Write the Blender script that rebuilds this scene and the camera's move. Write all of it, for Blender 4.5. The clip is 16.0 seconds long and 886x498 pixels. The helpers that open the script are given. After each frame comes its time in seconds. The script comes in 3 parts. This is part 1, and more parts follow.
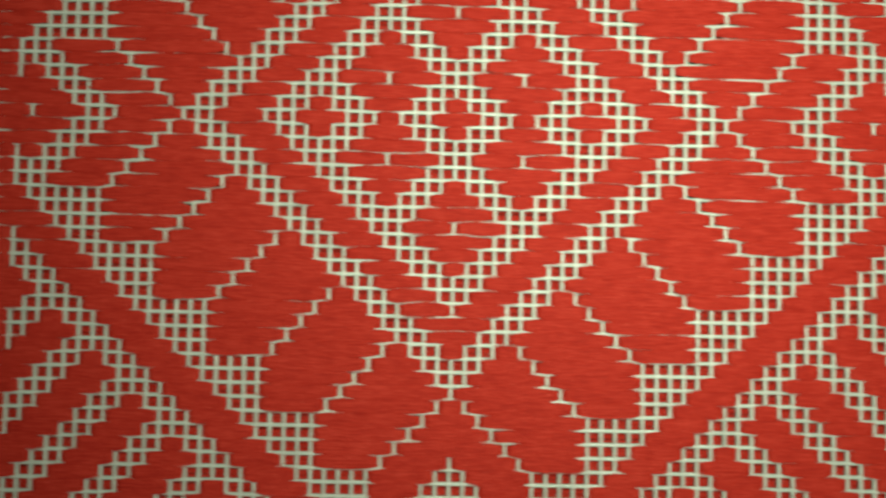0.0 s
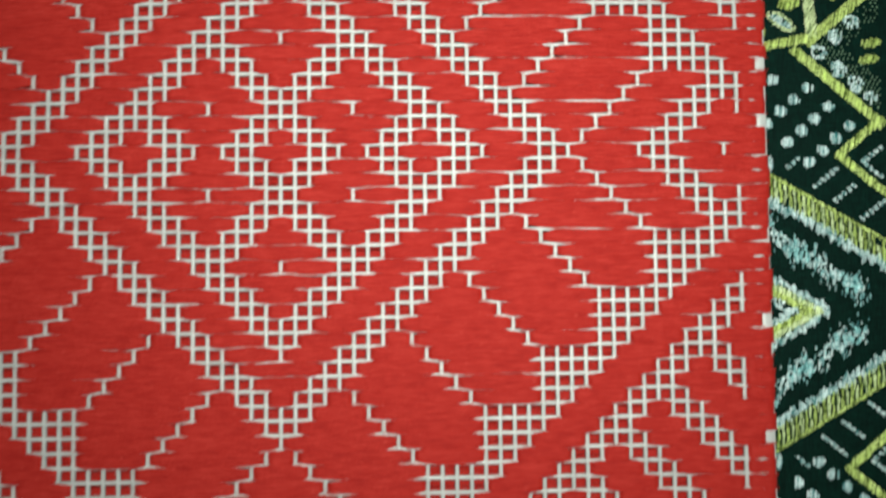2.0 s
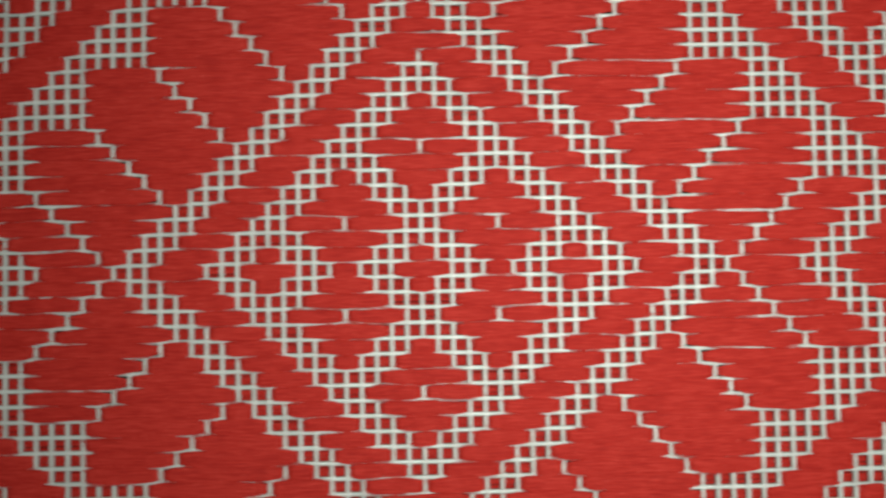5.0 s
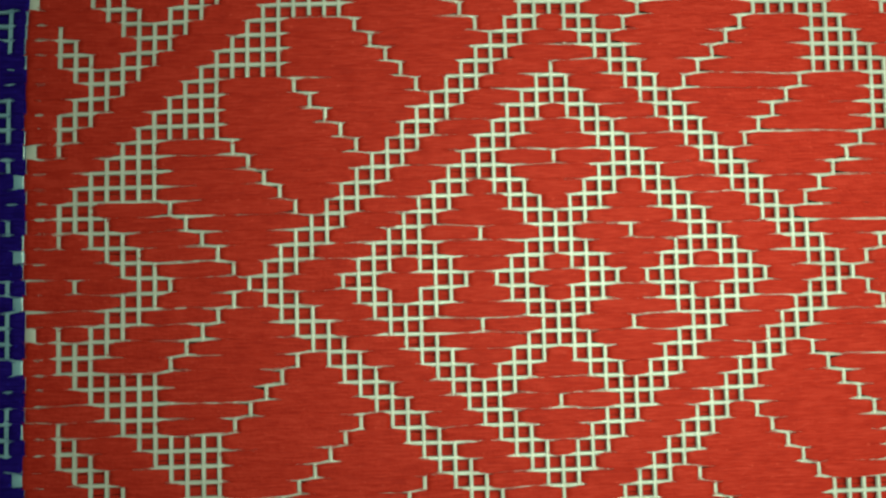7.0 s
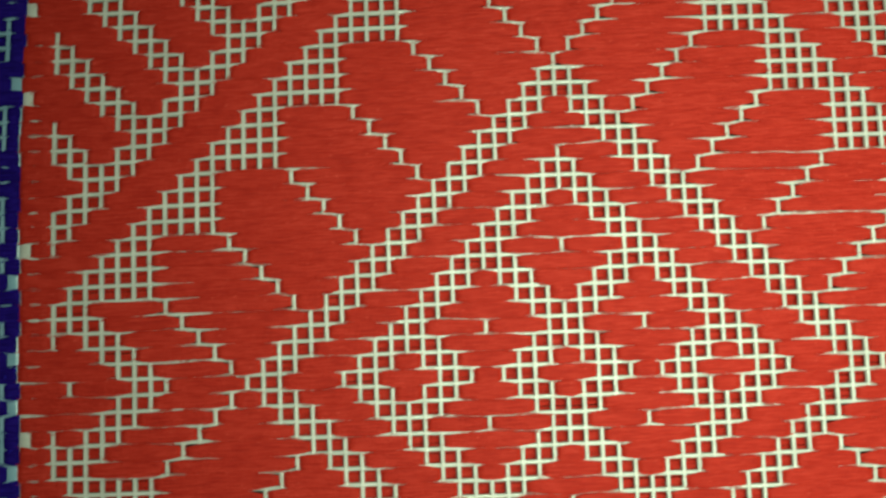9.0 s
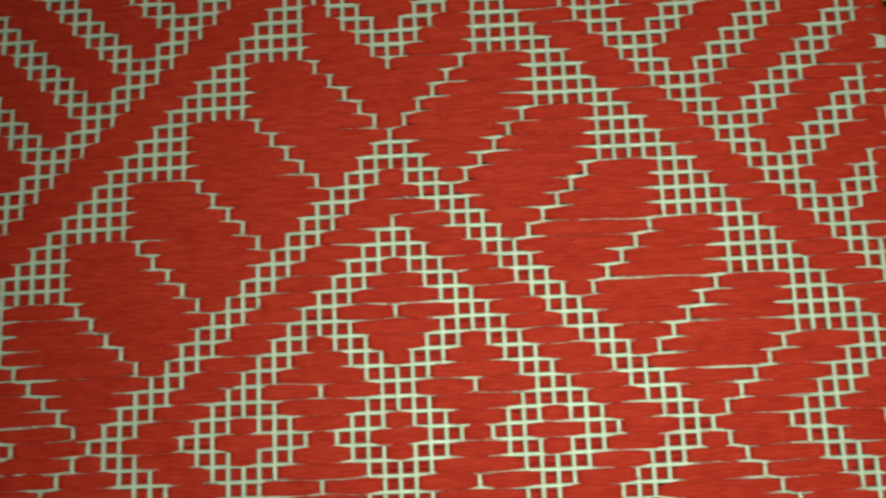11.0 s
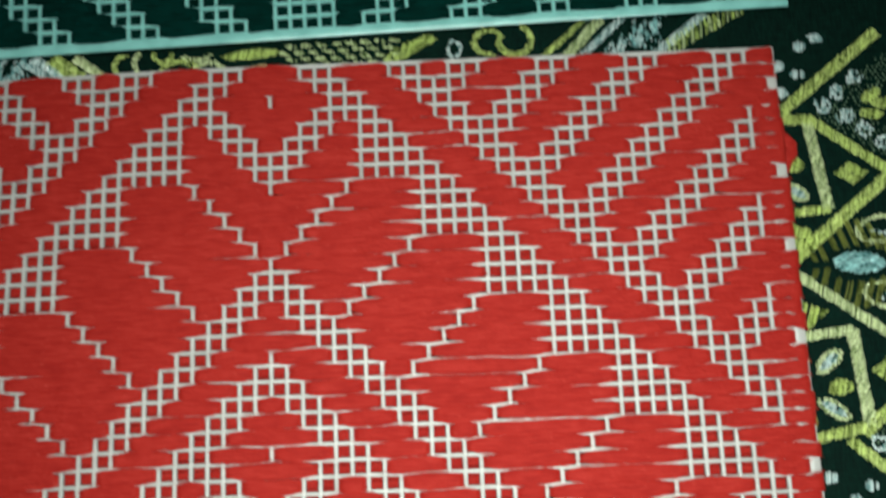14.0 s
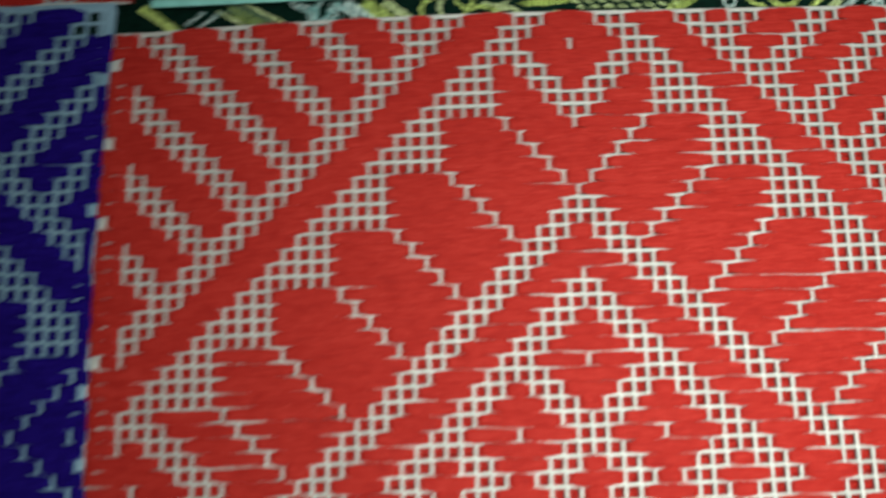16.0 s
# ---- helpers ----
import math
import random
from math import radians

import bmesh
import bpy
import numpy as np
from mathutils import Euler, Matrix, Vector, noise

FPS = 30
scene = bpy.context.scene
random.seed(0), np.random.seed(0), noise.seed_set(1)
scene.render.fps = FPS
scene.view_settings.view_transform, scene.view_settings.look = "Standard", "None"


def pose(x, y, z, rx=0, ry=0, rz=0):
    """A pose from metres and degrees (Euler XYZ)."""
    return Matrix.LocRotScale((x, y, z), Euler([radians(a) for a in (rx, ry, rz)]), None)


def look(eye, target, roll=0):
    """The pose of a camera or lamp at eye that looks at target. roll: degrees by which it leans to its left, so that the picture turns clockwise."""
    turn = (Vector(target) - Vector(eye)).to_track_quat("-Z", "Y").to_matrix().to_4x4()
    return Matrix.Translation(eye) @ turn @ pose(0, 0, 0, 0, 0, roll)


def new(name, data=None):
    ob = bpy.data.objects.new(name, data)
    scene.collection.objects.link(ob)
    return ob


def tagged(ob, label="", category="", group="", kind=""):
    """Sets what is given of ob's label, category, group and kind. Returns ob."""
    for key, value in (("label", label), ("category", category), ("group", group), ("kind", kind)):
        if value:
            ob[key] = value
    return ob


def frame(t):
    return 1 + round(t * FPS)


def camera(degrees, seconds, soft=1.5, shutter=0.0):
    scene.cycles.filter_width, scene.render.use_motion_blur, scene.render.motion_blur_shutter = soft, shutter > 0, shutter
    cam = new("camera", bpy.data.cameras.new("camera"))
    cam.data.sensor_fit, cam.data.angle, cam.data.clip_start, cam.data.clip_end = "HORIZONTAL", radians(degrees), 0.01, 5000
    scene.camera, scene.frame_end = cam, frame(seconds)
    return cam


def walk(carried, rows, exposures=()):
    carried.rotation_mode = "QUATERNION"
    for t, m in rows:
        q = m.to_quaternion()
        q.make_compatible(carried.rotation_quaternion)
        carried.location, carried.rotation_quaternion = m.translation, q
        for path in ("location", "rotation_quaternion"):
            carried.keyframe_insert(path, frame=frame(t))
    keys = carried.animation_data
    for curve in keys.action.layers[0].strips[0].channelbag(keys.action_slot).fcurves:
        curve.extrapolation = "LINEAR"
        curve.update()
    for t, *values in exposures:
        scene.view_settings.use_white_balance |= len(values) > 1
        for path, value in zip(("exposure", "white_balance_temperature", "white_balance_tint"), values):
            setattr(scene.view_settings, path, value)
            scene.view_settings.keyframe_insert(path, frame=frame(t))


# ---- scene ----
CELL = 0.0036          # pitch of the plastic mesh in metres
SOFT, SHUTTER = 2.4, 1.2
cam = camera(49.79, 16.0, soft=SOFT, shutter=SHUTTER)
# seconds, eye (in mesh cells), turn in degrees
ROWS = [
    (0.0, -1.87, -13.33, 69.71, 3.11, -0.98, 1.22),
    (0.5, 1.89, -14.36, 69.68, 3.81, -1.03, 0.97),
    (1.0, 4.13, -13.99, 69.19, 3.64, -1.43, 0.49),
    (1.5, 6.69, -12.49, 68.25, 3.32, -1.89, -0.11),
    (2.0, 9.41, -10.49, 66.01, 3.19, -1.52, -0.62),
    (2.5, 10.31, -7.28, 64.39, 2.92, -1.18, -0.83),
    (3.0, 11.70, -4.84, 62.35, 3.75, -0.63, -1.46),
    (3.5, 11.18, -2.48, 61.37, 3.98, -0.77, -1.51),
    (4.0, 9.01, -1.82, 61.71, 3.45, -0.74, -1.45),
    (4.5, 5.05, -1.21, 62.27, 2.27, -0.46, -1.00),
    (7.0, -11.51, -2.21, 62.08, 3.95, -3.63, -1.39),
    (7.5, -11.55, -0.09, 61.03, 4.24, -2.97, -1.96),
    (8.0, -12.06, 2.87, 60.16, 4.05, -2.78, -2.06),
    (10.5, 1.28, 1.43, 60.42, 9.13, 1.59, -2.07),
    (11.0, 4.05, 0.58, 62.07, 10.37, 1.14, -2.38),
    (11.5, 6.51, 0.49, 61.22, 10.23, 1.13, -2.37),
    (12.0, 9.79, 0.35, 63.10, 10.53, 1.28, -2.62),
    (12.5, 11.76, 1.54, 62.49, 10.19, 1.15, -3.01),
    (13.0, 12.60, 3.35, 61.51, 10.61, 0.61, -2.89),
    (13.5, 12.04, 6.61, 59.51, 10.00, 0.24, -2.87),
    (14.0, 10.68, 8.41, 60.74, 11.36, 0.00, -2.31),
    (14.5, 7.18, 10.48, 61.62, 10.13, -0.50, -2.37),
    (15.0, -0.13, 8.71, 63.25, 10.44, -0.40, -2.06),
    (15.5, -5.52, 7.23, 62.95, 10.22, -0.36, -2.95),
    (16.0, -11.77, 3.01, 65.65, 11.21, -1.37, -1.82),
]
# seconds, stops, kelvin, tint: the phone drifts between a warm and a neutral white balance
WARM, MILD, PLAIN = (7300, -38), (7250, -30), (6250, -2)
EXPOSURES = [(t, stops, *tone) for t, stops, tone in (
    (0.0, 0.5, (7300, -26)), (0.5, 0.5, (7200, -28)), (1.0, 0.5, (6650, -22)), (1.5, 0.5, PLAIN), (2.5, 0.4, PLAIN), (4.7, 0.27, PLAIN),
    (6.8, 0.32, WARM), (7.1, 0.35, WARM), (7.5, 0.45, MILD), (8.2, 0.48, MILD), (10.3, 0.42, MILD), (10.6, 0.4, MILD), (10.9, 0.1, WARM),
    (12.0, 0.1, WARM), (12.4, 0.3, PLAIN), (14.4, 0.35, PLAIN), (15.0, 0.55, (6300, 2)), (15.5, 0.57, (6400, 5)), (16.0, 0.55, (6400, -2)))]
walk(cam, [(t, pose(CELL * x, CELL * y, CELL * z, rx, ry, rz)) for t, x, y, z, rx, ry, rz in ROWS], EXPOSURES)

# ---- light ----
# even ambient fill, added to lighten the shadows of the spot
world = bpy.data.worlds.new("ambient_fill")
scene.world = world
world.use_nodes = True
world.node_tree.nodes["Background"].inputs[0].default_value = (0.9, 0.95, 1.0, 1)
world.node_tree.nodes["Background"].inputs[1].default_value = 0.05
# fixed, unseen spot added in place of the phone's own moving light
lamp_data = bpy.data.lights.new("phone_light_standin", "SPOT")
lamp_data.spot_size, lamp_data.spot_blend, lamp_data.shadow_soft_size, lamp_data.energy = radians(92), 1.0, 0.13, 4.6
lamp_data.color = (1.0, 0.97, 0.9)
lamp = new("phone_light_standin", lamp_data)
lamp.matrix_world = look((15 * CELL, 3 * CELL, 76 * CELL), (14.5 * CELL, 2 * CELL, 0))


# ---- materials ----
def material(name):
    m = bpy.data.materials.new(name)
    m.use_nodes = True
    return m, m.node_tree.nodes, m.node_tree.links, m.node_tree.nodes["Principled BSDF"]


def ramp(nodes, stops):
    r = nodes.new("ShaderNodeValToRGB")
    while len(r.color_ramp.elements) < len(stops):
        r.color_ramp.elements.new(0.5)
    for e, (at, c) in zip(r.color_ramp.elements, stops):
        e.position, e.color = at, (*c, 1)
    return r


def texture(nodes, links, scale, stretch=(1, 1, 1), detail=3.0):
    mp = nodes.new("ShaderNodeMapping")
    mp.inputs["Scale"].default_value = stretch
    geo = nodes.new("ShaderNodeNewGeometry")
    links.new(geo.outputs["Position"], mp.inputs["Vector"])
    tx = nodes.new("ShaderNodeTexNoise")
    tx.inputs["Scale"].default_value, tx.inputs["Detail"].default_value = scale, detail
    links.new(mp.outputs["Vector"], tx.inputs["Vector"])
    return tx


def yarn_material(name, dark, mid, light, rough=0.6, gloss=0.13):
    """Acrylic yarn: fine fibres along x, small shade shifts from stitch to stitch."""
    m, nodes, links, bsdf = material(name)
    fibre = texture(nodes, links, 1500, (0.16, 1.8, 1.0), 5)
    blot = texture(nodes, links, 520, (0.6, 1.0, 1.0), 6)
    info, geo = nodes.new("ShaderNodeObjectInfo"), nodes.new("ShaderNodeNewGeometry")
    add = nodes.new("ShaderNodeMath")
    add.operation = "ADD"
    links.new(info.outputs["Random"], add.inputs[0])
    links.new(geo.outputs["Random Per Island"], add.inputs[1])
    wrap = nodes.new("ShaderNodeMath")
    wrap.operation = "FRACT"
    links.new(add.outputs[0], wrap.inputs[0])
    mix = nodes.new("ShaderNodeMath")
    mix.operation = "MULTIPLY_ADD"
    mix.inputs[1].default_value = 0.07
    links.new(wrap.outputs[0], mix.inputs[0])
    links.new(fibre.outputs["Fac"], mix.inputs[2])
    mix2 = nodes.new("ShaderNodeMath")
    mix2.operation = "MULTIPLY_ADD"
    mix2.inputs[1].default_value = 0.42
    links.new(blot.outputs["Fac"], mix2.inputs[0])
    links.new(mix.outputs[0], mix2.inputs[2])
    r = ramp(nodes, [(0.50, dark), (0.74, mid), (0.98, light)])
    links.new(mix2.outputs[0], r.inputs[0])
    fluff = texture(nodes, links, 1050, (0.8, 1.0, 1.0), 1)
    speck = ramp(nodes, [(0.70, (0, 0, 0)), (0.76, (0.3, 0.3, 0.3))])
    links.new(fluff.outputs["Fac"], speck.inputs[0])
    lint = nodes.new("ShaderNodeMix")
    lint.data_type = "RGBA"
    links.new(speck.outputs[0], lint.inputs[0])
    links.new(r.outputs[0], lint.inputs[6])
    lint.inputs[7].default_value = (min(1, 1.6 * light[0]), 3.5 * light[1], 3.5 * light[2], 1)
    links.new(lint.outputs[2], bsdf.inputs["Base Color"])
    pile = texture(nodes, links, 1300, (0.7, 1.0, 1.0), 5)
    both = nodes.new("ShaderNodeMath")
    both.operation = "MULTIPLY_ADD"
    both.inputs[1].default_value = 1.4
    links.new(pile.outputs["Fac"], both.inputs[0])
    links.new(fibre.outputs["Fac"], both.inputs[2])
    bump = nodes.new("ShaderNodeBump")
    bump.inputs["Strength"].default_value, bump.inputs["Distance"].default_value = 0.6, 0.0004
    links.new(both.outputs[0], bump.inputs["Height"])
    links.new(bump.outputs[0], bsdf.inputs["Normal"])
    bsdf.inputs["Roughness"].default_value = rough
    bsdf.inputs["Sheen Weight"].default_value = 0.4 * gloss
    bsdf.inputs["Specular IOR Level"].default_value = gloss
    bsdf.inputs["Sheen Roughness"].default_value = 0.4
    bsdf.inputs["Sheen Tint"].default_value = (*light, 1)
    return m


def plastic_material(name, lo, hi):
    """Glossy moulded plastic with faint dirt and an uneven skin."""
    m, nodes, links, bsdf = material(name)
    dirt = texture(nodes, links, 160, (1, 1, 1), 4)
    r = ramp(nodes, [(0.3, lo), (0.62, hi)])
    links.new(dirt.outputs["Fac"], r.inputs[0])
    links.new(r.outputs[0], bsdf.inputs["Base Color"])
    skin = texture(nodes, links, 700, (1, 1, 1), 2)
    bump = nodes.new("ShaderNodeBump")
    bump.inputs["Strength"].default_value, bump.inputs["Distance"].default_value = 0.2, 0.0002
    links.new(skin.outputs["Fac"], bump.inputs["Height"])
    links.new(bump.outputs[0], bsdf.inputs["Normal"])
    bsdf.inputs["Roughness"].default_value = 0.14
    return m


def thread_material(name, lo, hi, metal, rough):
    """Metallic wound thread, shifting from stitch to stitch; its sparkle is painted by the lo-to-hi ramp."""
    m, nodes, links, bsdf = material(name)
    geo = nodes.new("ShaderNodeNewGeometry")
    grain = texture(nodes, links, 1500, (1, 1, 1), 2)
    mix = nodes.new("ShaderNodeMath")
    mix.operation = "MULTIPLY_ADD"
    mix.inputs[1].default_value = 0.5
    links.new(geo.outputs["Random Per Island"], mix.inputs[0])
    links.new(grain.outputs["Fac"], mix.inputs[2])
    r = ramp(nodes, [(0.45, lo), (0.92, hi)])
    links.new(mix.outputs[0], r.inputs[0])
    links.new(r.outputs[0], bsdf.inputs["Base Color"])
    bump = nodes.new("ShaderNodeBump")
    bump.inputs["Strength"].default_value, bump.inputs["Distance"].default_value = 0.6, 0.0003
    links.new(grain.outputs["Fac"], bump.inputs["Height"])
    links.new(bump.outputs[0], bsdf.inputs["Normal"])
    bsdf.inputs["Metallic"].default_value, bsdf.inputs["Roughness"].default_value = metal, rough
    return m


def cloth_material(name, lo, hi):
    """Dense dark satin ground with a fine crossed weave."""
    m, nodes, links, bsdf = material(name)
    warp = texture(nodes, links, 1200, (2.5, 0.25, 1), 2)
    weft = texture(nodes, links, 1200, (0.25, 2.5, 1), 2)
    mul = nodes.new("ShaderNodeMath")
    mul.operation = "MULTIPLY"
    links.new(warp.outputs["Fac"], mul.inputs[0])
    links.new(weft.outputs["Fac"], mul.inputs[1])
    r = ramp(nodes, [(0.15, lo), (0.45, hi)])
    links.new(mul.outputs[0], r.inputs[0])
    links.new(r.outputs[0], bsdf.inputs["Base Color"])
    bump = nodes.new("ShaderNodeBump")
    bump.inputs["Strength"].default_value, bump.inputs["Distance"].default_value = 0.8, 0.0003
    links.new(mul.outputs[0], bump.inputs["Height"])
    links.new(bump.outputs[0], bsdf.inputs["Normal"])
    bsdf.inputs["Roughness"].default_value = 0.6
    bsdf.inputs["Specular IOR Level"].default_value = 0.05
    return m


def plaster_material(name, lo, hi, scale):
    m, nodes, links, bsdf = material(name)
    n = texture(nodes, links, scale, (1, 1, 1), 6)
    r = ramp(nodes, [(0.35, lo), (0.65, hi)])
    links.new(n.outputs["Fac"], r.inputs[0])
    links.new(r.outputs[0], bsdf.inputs["Base Color"])
    bsdf.inputs["Roughness"].default_value = 0.85
    return m


RED = yarn_material("red_yarn", (0.30, 0.010, 0.008), (0.38, 0.017, 0.0125), (0.46, 0.030, 0.023))
BLUE = yarn_material("blue_yarn", (0.006, 0.0015, 0.08), (0.010, 0.003, 0.14), (0.018, 0.007, 0.20), 0.9, 0.05)
GREEN = yarn_material("dark_green_yarn", (0.0005, 0.010, 0.008), (0.001, 0.020, 0.016), (0.002, 0.034, 0.028), 0.9, 0.05)
WHITE = plastic_material("white_plastic", (0.45, 0.452, 0.44), (0.55, 0.552, 0.54))
AQUA = plastic_material("aqua_white_plastic", (0.22, 0.52, 0.49), (0.31, 0.68, 0.64))
# the weak light over the blue mat is darkened into this plastic's colour
DUSK = plastic_material("dimmed_blue_white_plastic", (0.18, 0.30, 0.41), (0.26, 0.40, 0.52))
GOLD = thread_material("gold_thread", (0.07, 0.11, 0.010), (0.80, 0.95, 0.32), 0.25, 0.2)
OLIVE = thread_material("olive_thread", (0.05, 0.07, 0.010), (0.32, 0.36, 0.09), 0.3, 0.3)
TEAL = thread_material("teal_thread", (0.02, 0.13, 0.14), (0.55, 0.92, 0.92), 0.2, 0.18)
PALE = thread_material("pale_gold_thread", (0.14, 0.22, 0.06), (0.88, 0.98, 0.58), 0.15, 0.2)
SILVER = thread_material("silver_thread", (0.03, 0.22, 0.22), (0.88, 1.0, 1.0), 0.2, 0.16)
DIM = thread_material("dim_green_thread", (0.04, 0.08, 0.05), (0.20, 0.30, 0.18), 0.35, 0.4)
GROUND = cloth_material("black_satin", (0.001, 0.007, 0.005), (0.003, 0.022, 0.015))
FLOOR = plaster_material("cement_floor", (0.20, 0.19, 0.17), (0.30, 0.29, 0.27), 9)


# ---- mesh helpers ----
def mesh_of(name, verts, faces, mat, smooth=True):
    me = bpy.data.meshes.new(name)
    me.from_pydata([tuple(v) for v in verts], [], faces)
    me.materials.append(mat)
    if smooth:
        me.polygons.foreach_set("use_smooth", [True] * len(me.polygons))
    me.update()
    if smooth:
        me.set_sharp_from_angle(angle=radians(38))
    return me


def part_of(name, me, parent, label=""):
    ob = new(name, me)
    ob.parent = parent
    if label:
        tagged(ob, label)
    return ob


def rings(stations):
    """Faces and corners of a closed tube through equal rings of corners."""
    n, verts, faces = len(stations[0]), [], []
    for ring in stations:
        verts += ring
    for s in range(len(stations) - 1):
        for q in range(n):
            a, b = s * n + q, s * n + (q + 1) % n
            faces.append((a, b, b + n, a + n))
    faces.append(tuple(range(n - 1, -1, -1)))
    faces.append(tuple(range(len(verts) - n, len(verts))))
    return verts, faces


class Heap:
    """Collects many small closed pieces into one mesh."""

    def __init__(self):
        self.verts, self.faces = [], []

    def add(self, verts, faces):
        k = len(self.verts)
        self.verts += verts
        self.faces += [tuple(i + k for i in f) for f in faces]


def box_mesh(name, size, mat, bevel=0.0):
    bm = bmesh.new()
    bmesh.ops.create_cube(bm, size=1)
    bmesh.ops.scale(bm, vec=size, verts=bm.verts)
    if bevel:
        bmesh.ops.bevel(bm, geom=bm.edges[:], offset=bevel, segments=2, affect="EDGES")
    me = bpy.data.meshes.new(name)
    bm.to_mesh(me)
    bm.free()
    me.materials.append(mat)
    return me


# ---- the room ----
BED = -0.98 * CELL     # top of the brocade cloth
floor = new("floor", box_mesh("floor", (4.0, 4.0, 0.03), FLOOR, 0.002))
floor.location = (0, 0.03, BED - 0.0162)
tagged(floor, "plain grey cement floor under the cloth", "floor", kind="structure")


# ---- stitch chart of the mats ----
def bare(a, b):
    """Whether the upright strand a cells from the middle is left bare in the row b rows from the middle."""
    s, d = a + b, a - b
    if s <= 14:
        return (s >= 12 or 2 <= s <= 4 or 2 <= abs(a - 10) + b <= 4 or (b >= 2 and -4 <= d <= -2) or (a, b) in ((0, 8), (5, 3)))
    if s <= 20:
        return s >= 18
    if s <= 30 and abs(d) in (4, 12, 20):
        return True
    if s <= 37:
        steps = 6 <= b <= 29 and a >= 6 - 4 * ((b - 26) // 4)
        return steps or s >= 35 or 25 <= abs(d) <= 27 or (a, b) in ((0, 31), (31, 0))
    return 41 <= s <= 43 or (s > 43 and d % 6 >= 3)


def bare_lined(a, b):
    """The blue mat's chart: as the red one's, with single lines in place of the bands beside the rim flowers."""
    if 20 < a + b <= 34 and a - b > 20 and not (6 <= b <= 29 and a >= 6 - 4 * ((b - 26) // 4)):
        return a - b in (25, 29)
    return bare(a, b)


def bare_chevron(a, k):
    """The border of the green and upper mats: chevrons six cells apart, k rows up from the edge."""
    return (a - k) % 6 in (4, 5, 0) or (a <= 2 and k < 4 and a + k <= 3)


def pulled(x, y):
    """The mats are drawn in a little towards their upper left corner."""
    dx = 0.9 * (max(0.0, y - 12) / 22) ** 1.5 * min(1.0, max(0.0, (-x - 8) / 26))
    dy = -1.1 * min(1.0, max(0.0, -x) / 32) ** 2 * min(1.0, max(0.0, y) / 33)
    return x + dx, y + dy


ACROSS = ((-1.0, 0.0), (-0.985, 0.60), (-0.70, 0.67), (-0.46, 0.60), (-0.24, 0.78), (0.02, 0.69), (0.27, 0.82), (0.50, 0.62), (0.72, 0.68), (0.985, 0.60), (1.0, 0.0), (0.0, -1.0))


def stitch(span, left, right, rnd, loose=0.14):
    """A flat bundle of yarn laid over the strands, span cells long, diving under a bare strand or rolled over the rim at each end.
    Returns its corners and faces and a function that gives its half widths and height at x."""
    half = span / 2
    near = [c for c in (0.0, 0.1, 0.22, 0.4, 0.65, 1.0, 1.6) if c < half - 0.08] + [half]
    mid = [half + (k - 12) * 1.1 for k in range(25)]
    xs = sorted({round(x - half, 3) for x in near} | {round(half - x, 3) for x in near} | {round(x - half, 3) for x in mid if 2.0 < x < span - 2.0})
    full, drift, lift = rnd.uniform(0.545, 0.58) - (0.02 if loose > 0.3 else 0.0), rnd.uniform(-0.02, 0.02), rnd.uniform(-0.004, 0.004)
    bow = min(0.02, 0.006 * span)
    # each long edge draws in at its ends: a quick pinch at the strand and a long thin tail
    tails = {}
    for side in (-1, 1):
        for end in (-1, 1):
            reach = min(span, 1.3 + rnd.expovariate(1.0) * (0.6 + 0.12 * span))
            big = min(1.0, max(0.0, (span - 2.5) / 4)) + (0.25 if loose > 0.3 else 0.0)
            tails[side, end] = (rnd.uniform(0.16, 0.22) + 0.06 * big, rnd.uniform(0.22, 0.38) + 0.27 * big, rnd.uniform(0.0, 0.05) + 0.05 * big, reach)
            if (left, right)[end > 0] == "roll":
                tails[side, end] = (rnd.uniform(0.12, 0.21) if rnd.random() < 0.75 else 0.03, rnd.uniform(0.28, 0.6), 0.0, 1.0)
    # some edges lie slack along most of their length
    slack = {side: (rnd.uniform(0.11, 0.21) if span > 2.5 and rnd.random() < loose else 0.0, rnd.choice((-1, 1)), span * rnd.uniform(0.5, 1.1)) for side in (-1, 1)}

    def shape(x):
        z, widths = 0.18 + lift + bow * (1 - (x / half) ** 2), []
        for side in (-1, 1):
            drawn, from_end, over = slack[side]
            w = full - drawn * max(0.0, 1 - (half + from_end * x) / over)
            for d, kind, end in ((x + half, left, -1), (half - x, right, 1)):
                d = max(0.0, d)
                pinch, quick, tail, reach = tails[side, end]
                if kind == "dive":
                    w = min(w, full - pinch * math.exp(-d / quick) - tail * max(0.0, 1 - d / reach))
                else:
                    w = min(w, full - pinch * math.exp(-((d - 1.1) / quick) ** 2))
            widths.append(w)
        for d, kind in ((x + half, left), (half - x, right)):
            d = max(0.0, d)
            if kind == "dive":
                z = min(z, -0.28 + (0.46 + lift) * min(1.0, d / 0.34) ** 0.7)
            else:
                z = min(z, -0.42 + 0.62 * math.sqrt(max(0.0, 1 - (1 - min(1.0, d / 0.6)) ** 2)))
        return widths, z

    stations = []
    for x in xs:
        (low, high), z = shape(x)
        wob = drift + 0.015 * math.sin(1.7 * x + 90 * drift)
        thick = 0.07 + 0.04 * min(1.0, low + high)
        stations.append([(x, u * (low if u < 0 else high) + wob, z + thick * h) for u, h in ACROSS])
    return (*rings(stations), shape)


